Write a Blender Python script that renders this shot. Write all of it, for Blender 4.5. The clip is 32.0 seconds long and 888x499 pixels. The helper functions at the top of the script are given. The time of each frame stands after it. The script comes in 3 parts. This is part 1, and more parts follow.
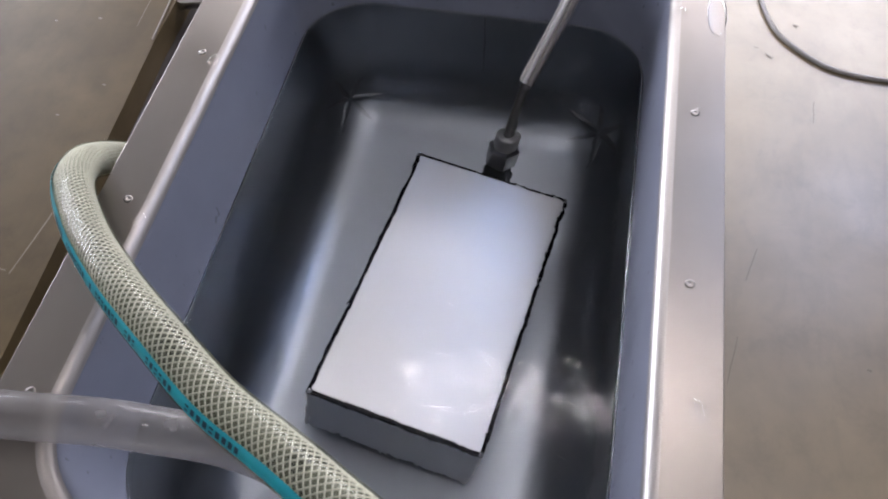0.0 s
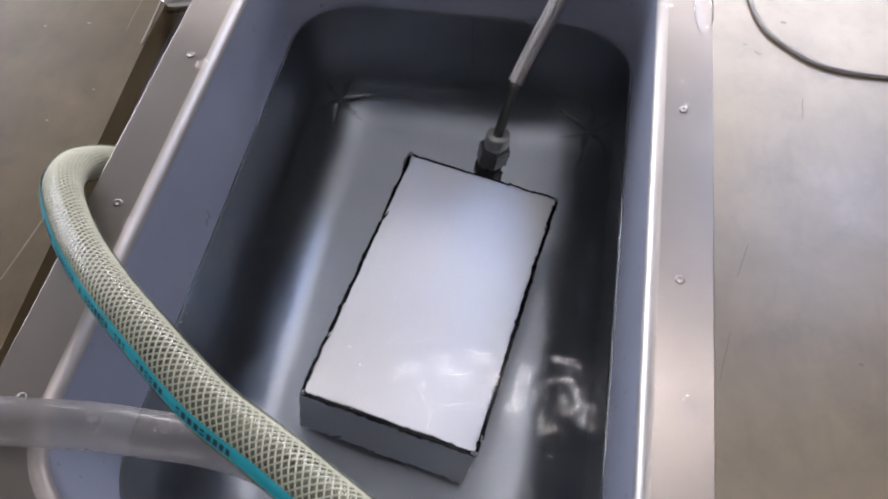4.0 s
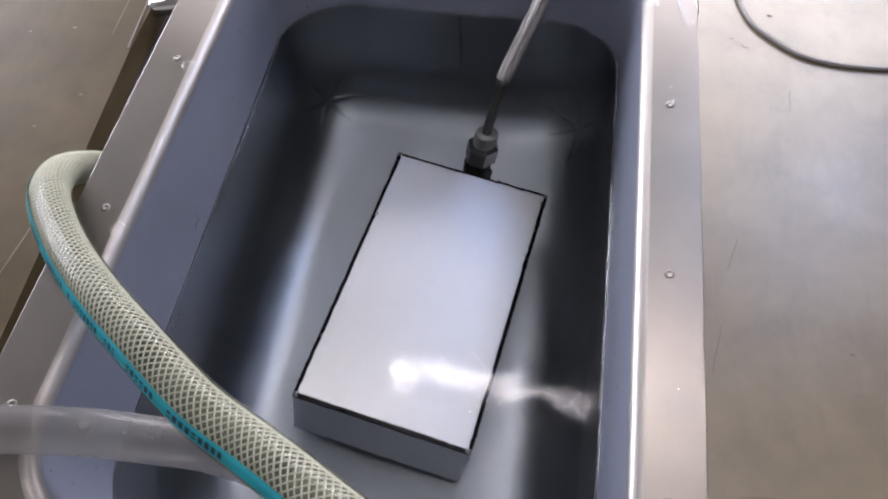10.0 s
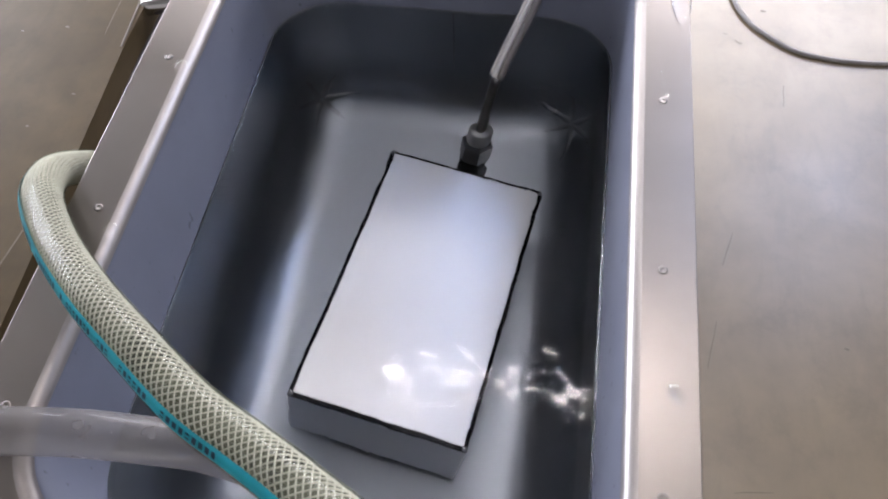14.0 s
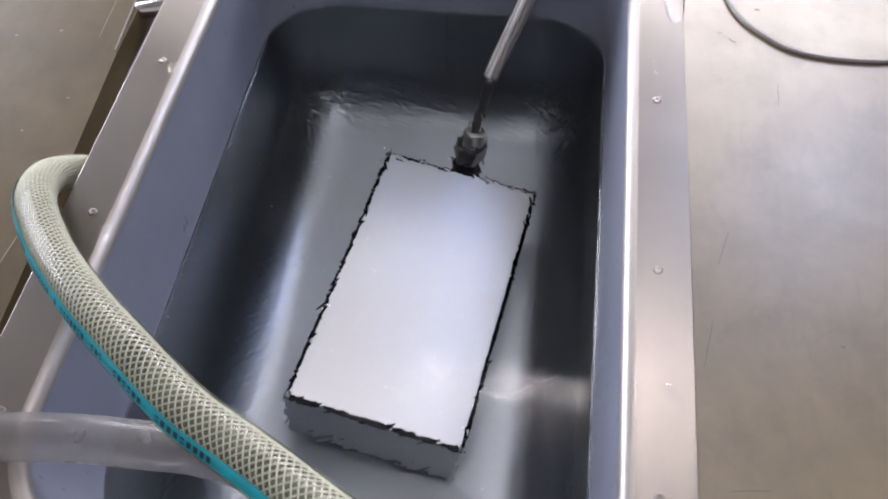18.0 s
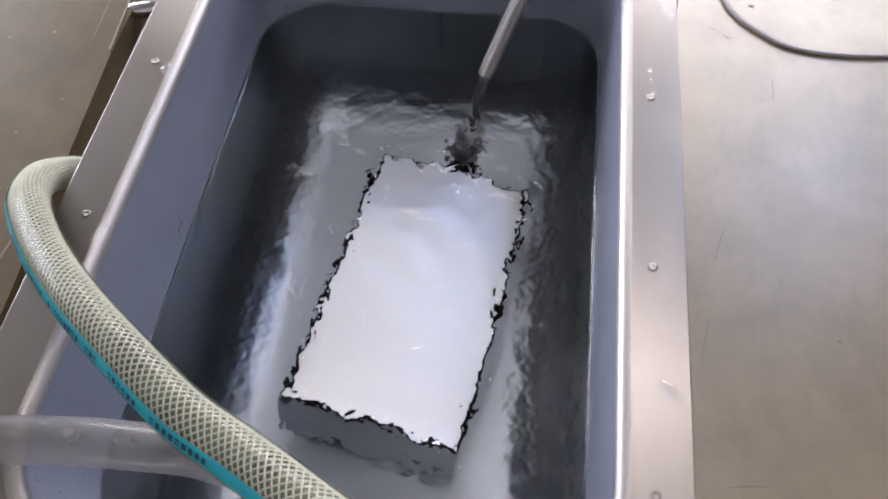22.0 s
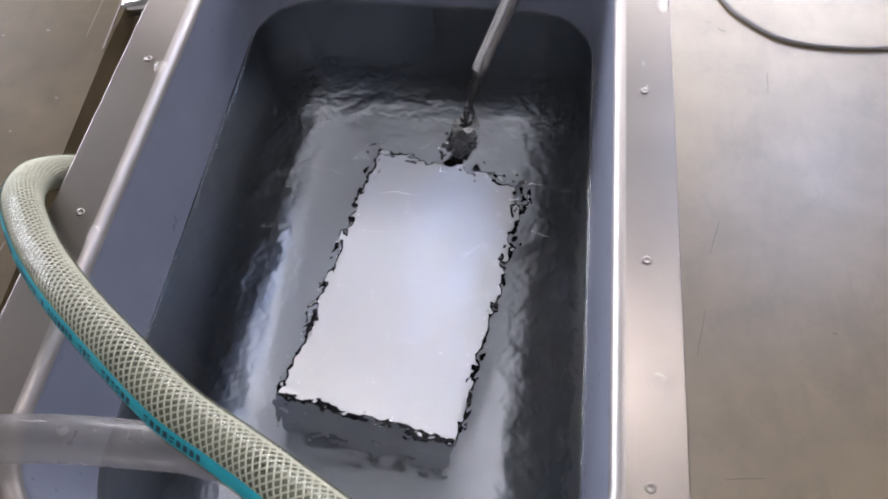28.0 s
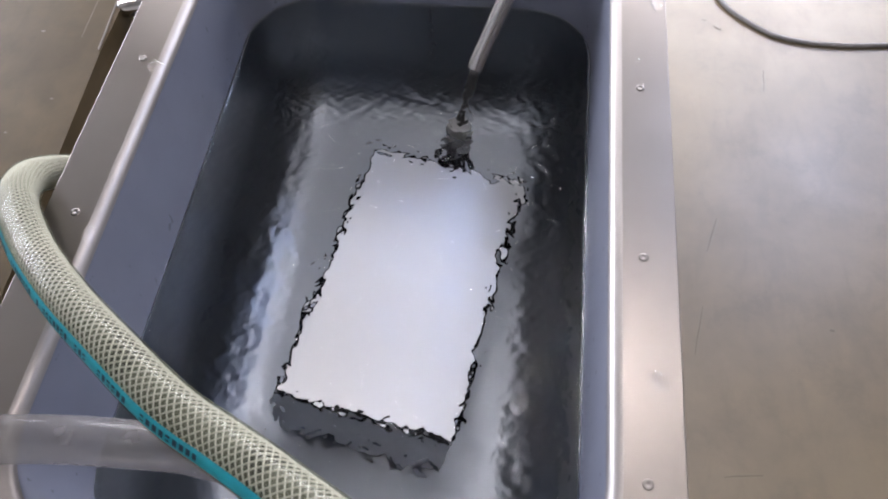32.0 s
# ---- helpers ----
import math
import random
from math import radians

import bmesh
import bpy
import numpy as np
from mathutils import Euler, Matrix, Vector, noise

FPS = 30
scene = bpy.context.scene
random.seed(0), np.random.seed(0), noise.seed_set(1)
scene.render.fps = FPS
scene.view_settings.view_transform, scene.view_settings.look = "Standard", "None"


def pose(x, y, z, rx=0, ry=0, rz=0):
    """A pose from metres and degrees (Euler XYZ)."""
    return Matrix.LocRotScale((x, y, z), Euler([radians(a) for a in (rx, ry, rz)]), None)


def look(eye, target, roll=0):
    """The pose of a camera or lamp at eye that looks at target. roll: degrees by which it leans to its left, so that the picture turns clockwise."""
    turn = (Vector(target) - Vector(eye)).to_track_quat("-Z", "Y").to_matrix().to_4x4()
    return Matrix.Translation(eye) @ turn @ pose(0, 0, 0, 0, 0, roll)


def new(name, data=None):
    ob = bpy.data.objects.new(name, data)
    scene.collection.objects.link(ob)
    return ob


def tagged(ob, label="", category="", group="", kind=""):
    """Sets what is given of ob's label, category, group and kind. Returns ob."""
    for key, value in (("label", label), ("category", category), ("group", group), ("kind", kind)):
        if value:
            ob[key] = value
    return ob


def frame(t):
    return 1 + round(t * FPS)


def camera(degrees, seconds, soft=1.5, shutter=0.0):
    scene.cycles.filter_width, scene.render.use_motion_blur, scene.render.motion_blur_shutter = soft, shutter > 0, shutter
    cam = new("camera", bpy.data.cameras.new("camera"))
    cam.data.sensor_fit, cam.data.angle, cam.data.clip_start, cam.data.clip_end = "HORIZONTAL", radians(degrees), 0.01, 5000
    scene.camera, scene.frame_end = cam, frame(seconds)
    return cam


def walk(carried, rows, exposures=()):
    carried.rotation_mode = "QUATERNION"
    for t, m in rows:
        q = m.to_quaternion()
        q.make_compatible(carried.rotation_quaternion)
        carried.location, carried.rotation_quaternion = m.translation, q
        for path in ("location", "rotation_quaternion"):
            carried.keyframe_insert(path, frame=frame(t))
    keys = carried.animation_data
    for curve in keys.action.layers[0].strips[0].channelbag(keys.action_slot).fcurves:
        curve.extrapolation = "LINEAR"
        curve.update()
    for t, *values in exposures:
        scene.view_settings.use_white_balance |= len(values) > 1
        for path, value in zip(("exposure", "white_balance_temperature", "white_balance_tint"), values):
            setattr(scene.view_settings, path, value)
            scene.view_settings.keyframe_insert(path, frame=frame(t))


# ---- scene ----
cam = camera(59.7, 32.0, soft=2.0)
EXPOSURES = [(0.0, 0.23, 6650, 20), (6.0, 0.24, 6650, 20), (12.0, 0.29, 6650, 20), (16.5, 0.39, 6650, 20), (20.5, 0.38, 6650, 20), (24.0, 0.34, 6650, 20), (32.0, 0.32, 6650, 20)]
PATH = [
    (0, (0.329, -0.095, 0.529), (0.08, 0.947, -1.16), -2.8),
    (0.5, (0.33, -0.096, 0.529), (0.079, 0.947, -1.159), -3.0),
    (1, (0.331, -0.096, 0.529), (0.082, 0.949, -1.158), -3.1),
    (1.5, (0.331, -0.095, 0.529), (0.085, 0.951, -1.158), -3.0),
    (2, (0.332, -0.096, 0.529), (0.088, 0.951, -1.158), -3.0),
    (2.5, (0.332, -0.096, 0.529), (0.091, 0.952, -1.158), -3.0),
    (3, (0.332, -0.096, 0.529), (0.095, 0.952, -1.159), -2.9),
    (3.5, (0.332, -0.096, 0.529), (0.096, 0.951, -1.159), -2.9),
    (5.5, (0.334, -0.096, 0.529), (0.105, 0.953, -1.159), -3.0),
    (6, (0.334, -0.096, 0.529), (0.108, 0.954, -1.159), -3.0),
    (6.5, (0.334, -0.096, 0.529), (0.111, 0.954, -1.159), -2.9),
    (7, (0.334, -0.095, 0.529), (0.112, 0.954, -1.159), -2.9),
    (7.5, (0.334, -0.095, 0.529), (0.113, 0.952, -1.16), -2.9),
    (8, (0.334, -0.096, 0.528), (0.114, 0.953, -1.16), -2.9),
    (8.5, (0.334, -0.096, 0.528), (0.115, 0.954, -1.16), -2.9),
    (9, (0.335, -0.096, 0.529), (0.117, 0.953, -1.16), -3.0),
    (9.5, (0.335, -0.096, 0.529), (0.118, 0.953, -1.16), -3.1),
    (10, (0.335, -0.096, 0.529), (0.118, 0.952, -1.161), -3.2),
    (10.5, (0.335, -0.095, 0.529), (0.119, 0.951, -1.162), -3.2),
    (11, (0.336, -0.095, 0.528), (0.121, 0.95, -1.163), -3.2),
    (11.5, (0.337, -0.095, 0.529), (0.121, 0.949, -1.163), -3.3),
    (12, (0.336, -0.095, 0.529), (0.124, 0.948, -1.164), -3.2),
    (12.5, (0.336, -0.095, 0.529), (0.126, 0.948, -1.164), -3.2),
    (13, (0.336, -0.095, 0.529), (0.127, 0.949, -1.165), -3.2),
    (13.5, (0.337, -0.095, 0.529), (0.128, 0.948, -1.165), -3.2),
    (14, (0.337, -0.095, 0.529), (0.13, 0.948, -1.165), -3.2),
    (14.5, (0.338, -0.095, 0.529), (0.132, 0.948, -1.165), -3.2),
    (16.5, (0.339, -0.094, 0.53), (0.136, 0.95, -1.164), -3.2),
    (17, (0.339, -0.095, 0.53), (0.137, 0.95, -1.164), -3.2),
    (17.5, (0.339, -0.094, 0.529), (0.138, 0.951, -1.164), -3.3),
    (18, (0.339, -0.094, 0.529), (0.138, 0.951, -1.164), -3.4),
    (18.5, (0.339, -0.093, 0.529), (0.138, 0.951, -1.165), -3.3),
    (19, (0.34, -0.094, 0.529), (0.138, 0.951, -1.164), -3.5),
    (19.5, (0.34, -0.093, 0.529), (0.139, 0.951, -1.165), -3.5),
    (20, (0.34, -0.093, 0.529), (0.14, 0.951, -1.165), -3.5),
    (20.5, (0.34, -0.094, 0.529), (0.142, 0.95, -1.165), -3.5),
    (21, (0.341, -0.093, 0.529), (0.143, 0.951, -1.165), -3.5),
    (21.5, (0.341, -0.093, 0.529), (0.146, 0.95, -1.166), -3.6),
    (22, (0.341, -0.093, 0.529), (0.147, 0.949, -1.167), -3.6),
    (22.5, (0.342, -0.094, 0.528), (0.149, 0.95, -1.167), -3.6),
    (23, (0.342, -0.094, 0.528), (0.149, 0.95, -1.167), -3.6),
    (23.5, (0.342, -0.094, 0.529), (0.151, 0.947, -1.169), -3.5),
    (24, (0.342, -0.094, 0.528), (0.152, 0.947, -1.169), -3.6),
    (24.5, (0.343, -0.094, 0.528), (0.153, 0.946, -1.17), -3.8),
    (25, (0.342, -0.094, 0.529), (0.154, 0.946, -1.169), -3.7),
    (25.5, (0.342, -0.094, 0.528), (0.153, 0.945, -1.17), -3.7),
    (27.5, (0.343, -0.093, 0.529), (0.155, 0.941, -1.173), -3.8),
    (28, (0.344, -0.093, 0.529), (0.156, 0.94, -1.173), -3.9),
    (28.5, (0.344, -0.094, 0.527), (0.158, 0.943, -1.172), -3.9),
    (29, (0.344, -0.095, 0.527), (0.158, 0.944, -1.172), -3.8),
    (29.5, (0.345, -0.094, 0.527), (0.158, 0.944, -1.172), -3.9),
    (30, (0.344, -0.094, 0.528), (0.16, 0.942, -1.173), -3.9),
    (30.5, (0.344, -0.094, 0.528), (0.163, 0.943, -1.173), -3.8),
    (31, (0.345, -0.095, 0.527), (0.163, 0.943, -1.173), -3.8),
    (31.5, (0.345, -0.094, 0.528), (0.162, 0.94, -1.174), -3.9),
    (32, (0.345, -0.094, 0.527), (0.163, 0.941, -1.175), -3.9),
]
walk(cam, [(t, look(eye, target, roll)) for t, eye, target, roll in PATH], EXPOSURES)

# ---- light ----
world = bpy.data.worlds.new("room_air")
scene.world = world
world.use_nodes = True
_bg = world.node_tree.nodes["Background"]
_sky = world.node_tree.nodes.new("ShaderNodeTexSky")
_sky.sky_type, _sky.sun_disc = "NISHITA", False
_sky.sun_elevation, _sky.sun_rotation = radians(35), radians(-60)
world.node_tree.links.new(_sky.outputs[0], _bg.inputs[0])
_bg.inputs[1].default_value = 0.10


def area_lamp(name, eye, target, w, h, power, colour):
    data = bpy.data.lights.new(name, "AREA")
    data.shape, data.size, data.size_y, data.energy, data.color = "RECTANGLE", w, h, power, colour
    ob = new(name, data)
    ob.matrix_world = look(eye, target)
    return ob


# daylight in the window openings: a wide one at the far end, a high one above it
area_lamp("daylight_far", (0.25, 3.56, 1.30), (0.25, 0.0, 0.3), 4.3, 1.3, 108, (0.98, 0.96, 0.95))
area_lamp("daylight_high", (2.38, 3.56, 3.15), (0.4, 0.3, 0.0), 1.1, 0.62, 32, (0.43, 0.61, 1.0))
# low fill added at the side to brighten the tank's right-hand walls
area_lamp("fill_side", (-2.76, 2.1, 0.60), (0.3, 0.5, 0.0), 2.2, 0.9, 94, (0.82, 0.90, 1.0))


# ---- materials ----
def nodes_of(name):
    m = bpy.data.materials.new(name)
    m.use_nodes = True
    t = m.node_tree
    return m, t, t.nodes["Principled BSDF"], t.nodes["Material Output"]


def coords(t, scale=(1, 1, 1), rot=(0, 0, 0), world_space=False):
    if world_space:
        src = t.nodes.new("ShaderNodeNewGeometry").outputs["Position"]
    else:
        src = t.nodes.new("ShaderNodeTexCoord").outputs["Object"]
    mp = t.nodes.new("ShaderNodeMapping")
    mp.inputs["Scale"].default_value = scale
    mp.inputs["Rotation"].default_value = rot
    t.links.new(src, mp.inputs["Vector"])
    return mp.outputs[0]


def noise_tex(t, vec, scale, detail=4.0, rough=0.55, dist=0.0):
    n = t.nodes.new("ShaderNodeTexNoise")
    n.inputs["Scale"].default_value, n.inputs["Detail"].default_value = scale, detail
    n.inputs["Roughness"].default_value, n.inputs["Distortion"].default_value = rough, dist
    t.links.new(vec, n.inputs["Vector"])
    return n.outputs["Fac"]


def ramp(t, fac, stops):
    r = t.nodes.new("ShaderNodeValToRGB")
    e = r.color_ramp.elements
    while len(e) < len(stops):
        e.new(0.5)
    for el, (p, c) in zip(e, stops):
        el.position = p
        el.color = (*c, 1) if len(c) == 3 else c
    t.links.new(fac, r.inputs[0])
    return r.outputs[0]


def mix_rgb(t, a, b, fac, mode="MIX"):
    m = t.nodes.new("ShaderNodeMix")
    m.data_type, m.blend_type = "RGBA", mode
    for sock, v in ((m.inputs[0], fac), (m.inputs[6], a), (m.inputs[7], b)):
        if isinstance(v, (int, float)):
            sock.default_value = v
        elif isinstance(v, tuple):
            sock.default_value = (*v, 1)
        else:
            t.links.new(v, sock)
    return m.outputs[2]


def bump(t, height, strength, distance, normal=None):
    b = t.nodes.new("ShaderNodeBump")
    b.inputs["Strength"].default_value, b.inputs["Distance"].default_value = strength, distance
    t.links.new(height, b.inputs["Height"])
    if normal:
        t.links.new(normal, b.inputs["Normal"])
    return b.outputs[0]


def g(v):
    return (v, v, v)


def steel(name, tint, rough, streak=(1, 1, 1), stains=0.12, grain=0.05, bump_d=0.0002):
    """Brushed stainless: fine grain along one axis, broad smears, uneven gloss."""
    m, t, p, _ = nodes_of(name)
    p.inputs["Metallic"].default_value = 1.0
    fine = noise_tex(t, coords(t, streak), 300, 3)
    broad = noise_tex(t, coords(t), 9, 5, 0.6, 0.4)
    c = ramp(t, broad, [(0.25, tuple(v * (1 - stains) for v in tint)), (0.75, tuple(min(1, v * (1 + stains)) for v in tint))])
    t.links.new(mix_rgb(t, c, ramp(t, fine, [(0.2, g(0.86)), (0.8, g(1.0))]), grain * 6, "MULTIPLY"), p.inputs["Base Color"])
    r = ramp(t, broad, [(0.2, g(max(0.03, rough - 0.03))), (0.8, g(rough + 0.03))])
    r2 = ramp(t, fine, [(0.3, g(0.9)), (0.7, g(1.0))])
    t.links.new(mix_rgb(t, r, r2, 1.0, "MULTIPLY"), p.inputs["Roughness"])
    if bump_d:
        t.links.new(bump(t, fine, 0.25, bump_d), p.inputs["Normal"])
    return m


def plain(name, colour, rough=0.5, metal=0.0, vary=0.15, scale=20, bump_s=0.0, spec=0.5):
    m, t, p, _ = nodes_of(name)
    n = noise_tex(t, coords(t), scale, 5, 0.6)
    t.links.new(ramp(t, n, [(0.25, tuple(v * (1 - vary) for v in colour)), (0.75, tuple(min(1, v * (1 + vary)) for v in colour))]), p.inputs["Base Color"])
    p.inputs["Roughness"].default_value, p.inputs["Metallic"].default_value = rough, metal
    p.inputs["Specular IOR Level"].default_value = spec
    if bump_s:
        t.links.new(bump(t, n, bump_s, 0.002), p.inputs["Normal"])
    return m


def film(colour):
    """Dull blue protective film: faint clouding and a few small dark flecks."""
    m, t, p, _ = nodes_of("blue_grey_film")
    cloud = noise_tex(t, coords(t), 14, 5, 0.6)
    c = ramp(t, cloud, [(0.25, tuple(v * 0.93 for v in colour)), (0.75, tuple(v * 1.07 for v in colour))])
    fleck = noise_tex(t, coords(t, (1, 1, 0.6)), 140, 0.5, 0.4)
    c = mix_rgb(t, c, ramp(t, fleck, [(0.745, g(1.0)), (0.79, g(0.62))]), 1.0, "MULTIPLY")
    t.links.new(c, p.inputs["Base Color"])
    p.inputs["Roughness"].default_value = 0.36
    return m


def floor_paint(name, dark, light, r0=0.31, spec=1.0):
    """Worn beige floor coating: broad grime, small smudges, thin scuffs."""
    m, t, p, _ = nodes_of(name)
    v = coords(t)
    broad = noise_tex(t, v, 2.2, 6, 0.6, 0.3)
    mid = noise_tex(t, v, 9, 3, 0.5, 0.3)
    fine = noise_tex(t, v, 160, 3)
    c = ramp(t, broad, [(0.12, dark), (0.88, light)])
    c = mix_rgb(t, c, ramp(t, mid, [(0.05, g(0.55)), (0.95, g(1.0))]), 0.9, "MULTIPLY")
    smudge = noise_tex(t, v, 15, 7, 0.66, 0.25)
    c = mix_rgb(t, c, ramp(t, smudge, [(0.30, g(0.60)), (0.46, g(0.90)), (0.60, g(1.0))]), 0.50, "MULTIPLY")
    wipe = noise_tex(t, coords(t, (1.0, 0.30, 1.0), (0, 0, 0.5)), 34, 5, 0.6, 0.5)
    c = mix_rgb(t, c, ramp(t, wipe, [(0.34, g(0.72)), (0.5, g(1.0))]), 0.25, "MULTIPLY")
    c = mix_rgb(t, c, ramp(t, fine, [(0.1, g(0.94)), (0.9, g(1.0))]), 0.5, "MULTIPLY")
    t.links.new(c, p.inputs["Base Color"])
    t.links.new(ramp(t, mid, [(0.1, g(r0 + 0.1)), (0.9, g(r0 - 0.02))]), p.inputs["Roughness"])
    p.inputs["Specular IOR Level"].default_value = spec
    t.links.new(bump(t, fine, 0.04, 0.001), p.inputs["Normal"])
    return m


def water_mat():
    """Water: the ripples are the difference between the stirred sheet and its place of rest."""
    m, t, p, out = nodes_of("water")
    t.nodes.remove(p)
    a = coords(t)

    def rest(lift):
        """The place of rest; lift: how strongly a rise or fall of the sheet stirs it."""
        b = coords(t, (1, 1, lift), world_space=True)
        b.node.inputs["Location"].default_value = (-0.21, -0.316, 0.122 * lift)
        return b

    def layer(scale, detail, dist, lift):
        s = t.nodes.new("ShaderNodeMath")
        s.operation = "SUBTRACT"
        t.links.new(noise_tex(t, a, scale, detail, 0.5, dist), s.inputs[0])
        t.links.new(noise_tex(t, rest(lift), scale, detail, 0.5, dist), s.inputs[1])
        return s.outputs[0]
    n1 = bump(t, layer(22, 0.4, 0.6, 5.0), 1.0, WAVE_BIG)
    n2 = bump(t, layer(78, 0.6, 0.7, 0.2), 1.0, WAVE_SMALL, n1)
    swell = bump(t, noise_tex(t, rest(0.0), 11, 2.0), 1.0, 0.0006, n2)
    refr = t.nodes.new("ShaderNodeBsdfRefraction")
    refr.inputs["Color"].default_value = (0.95, 0.975, 0.98, 1)
    refr.inputs["IOR"].default_value = 1.333
    refr.inputs["Roughness"].default_value = 0.0
    glossy = t.nodes.new("ShaderNodeBsdfGlossy")
    glossy.inputs["Roughness"].default_value = 0.0
    fr = t.nodes.new("ShaderNodeFresnel")
    fr.inputs["IOR"].default_value = 1.333
    for n in (refr, glossy, fr):
        t.links.new(swell, n.inputs["Normal"])
    mx = t.nodes.new("ShaderNodeMixShader")
    t.links.new(fr.outputs[0], mx.inputs[0])
    t.links.new(refr.outputs[0], mx.inputs[1])
    t.links.new(glossy.outputs[0], mx.inputs[2])
    t.links.new(mx.outputs[0], out.inputs[0])
    return m


def milky(name, colour, clear, rough=0.25, gloss=0.08):
    """Translucent plastic: part clear, part cloudy, with a gloss coat."""
    m, t, p, out = nodes_of(name)
    p.inputs["Base Color"].default_value = (*colour, 1)
    p.inputs["Roughness"].default_value = rough
    p.inputs["Specular IOR Level"].default_value = 0.5
    tr = t.nodes.new("ShaderNodeBsdfTransparent")
    tr.inputs[0].default_value = (*[0.6 + 0.4 * c for c in colour], 1)
    tl = t.nodes.new("ShaderNodeBsdfTranslucent")
    tl.inputs[0].default_value = (*colour, 1)
    m1, m2 = t.nodes.new("ShaderNodeMixShader"), t.nodes.new("ShaderNodeMixShader")
    m1.inputs[0].default_value = 0.2
    t.links.new(p.outputs[0], m1.inputs[1])
    t.links.new(tl.outputs[0], m1.inputs[2])
    n = noise_tex(t, coords(t), 30, 3)
    t.links.new(ramp(t, n, [(0.3, g(clear - 0.08)), (0.7, g(clear + 0.08))]), m2.inputs[0])
    t.links.new(m1.outputs[0], m2.inputs[1])
    t.links.new(tr.outputs[0], m2.inputs[2])
    gl = t.nodes.new("ShaderNodeBsdfGlossy")
    gl.inputs["Roughness"].default_value = 0.15
    m3 = t.nodes.new("ShaderNodeMixShader")
    m3.inputs[0].default_value = gloss
    t.links.new(m2.outputs[0], m3.inputs[1])
    t.links.new(gl.outputs[0], m3.inputs[2])
    t.links.new(m3.outputs[0], out.inputs[0])
    return m


def clear_coat(name, ior, rough, boost=1.0):
    """A clear film: see-through, with a gloss that grows towards the edge."""
    m, t, p, out = nodes_of(name)
    t.nodes.remove(p)
    tr, gl = t.nodes.new("ShaderNodeBsdfTransparent"), t.nodes.new("ShaderNodeBsdfGlossy")
    gl.inputs["Roughness"].default_value = rough
    lw = t.nodes.new("ShaderNodeLayerWeight")
    lw.inputs["Blend"].default_value = ior - 1.1
    mx = t.nodes.new("ShaderNodeMixShader")
    base = (ior - 1) ** 2 / (ior + 1) ** 2 * 1.6 * boost
    t.links.new(ramp(t, lw.outputs["Facing"], [(0.0, g(base)), (0.6, g(base * 2)), (0.9, g(0.35)), (1.0, g(0.8))]), mx.inputs[0])
    t.links.new(tr.outputs[0], mx.inputs[1])
    t.links.new(gl.outputs[0], mx.inputs[2])
    t.links.new(mx.outputs[0], out.inputs[0])
    return m


def bead():
    m, t, p, _ = nodes_of("water_bead")
    p.inputs["Base Color"].default_value = (0.97, 0.98, 0.98, 1)
    p.inputs["Roughness"].default_value, p.inputs["IOR"].default_value = 0.02, 1.333
    p.inputs["Transmission Weight"].default_value = 1.0
    return m


def glow(name, colour, strength):
    m, t, p, _ = nodes_of(name)
    p.inputs["Base Color"].default_value = (*colour, 1)
    p.inputs["Emission Color"].default_value = (*colour, 1)
    p.inputs["Emission Strength"].default_value = strength
    return m


WAVE_BIG, WAVE_SMALL = 0.0046, 0.0017
M_RIM = steel("rim_steel", (0.315, 0.288, 0.266), 0.33, (1, 0.2, 1), 0.06, 0.01, 0.00003)
# paler copy of the rim steel, painting the broad highlight along the roll
M_ROLL = steel("rolled_steel", (0.38, 0.36, 0.345), 0.46, (1, 1, 1), 0.05, 0.01, 0)
# basin tint is darker than the film, painting in the shade under water
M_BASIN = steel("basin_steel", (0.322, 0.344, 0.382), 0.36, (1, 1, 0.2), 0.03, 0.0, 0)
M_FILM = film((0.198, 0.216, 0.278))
M_BOX = steel("box_steel", (0.45, 0.452, 0.463), 0.33, (1, 0.2, 1), 0.02, 0.01, 0.00003)
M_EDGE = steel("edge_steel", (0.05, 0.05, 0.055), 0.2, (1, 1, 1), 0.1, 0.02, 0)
M_CREASE = steel("crease_steel", (0.26, 0.274, 0.29), 0.32, (1, 1, 1), 0.1, 0.02, 0)
M_NUT = steel("fitting_steel", (0.60, 0.59, 0.58), 0.16, (1, 1, 1), 0.1, 0.02, 0.00005)
M_COLLAR = steel("collar_steel", (0.54, 0.535, 0.525), 0.34, (1, 1, 1), 0.1, 0.02, 0)
M_HEX = steel("nut_steel", (0.36, 0.36, 0.355), 0.24, (1, 1, 1), 0.1, 0.02, 0)
M_FLOOR = floor_paint("floor_coating", (0.165, 0.124, 0.066), (0.33, 0.262, 0.168))
# same floor coating, with the weaker light on the west side put into its colour
M_FLOOR_SHADED = floor_paint("shaded_floor_coating", (0.070, 0.050, 0.024), (0.135, 0.100, 0.054), 0.40, 0.12)
M_PIT = plain("pit_coating", (0.045, 0.039, 0.036), 0.42, 0, 0.3, 6, 0.05)
M_WALL = plain("wall_paint", (0.50, 0.49, 0.47), 0.7, 0, 0.06, 2)
M_CEIL = plain("ceiling_board", (0.34, 0.34, 0.335), 0.8, 0, 0.05, 3)
M_CABLE = plain("cable_rubber", (0.25, 0.24, 0.24), 0.45, 0, 0.2, 60)
M_WATER = water_mat()
M_HOSE = milky("hose_core", (0.155, 0.162, 0.115), 0.25)
M_THREAD = plain("hose_thread", (0.60, 0.595, 0.52), 0.6, 0, 0.1, 90, spec=0.15)
M_STRIPE = plain("hose_stripe", (0.004, 0.34, 0.42), 0.3, 0, 0.12, 50)
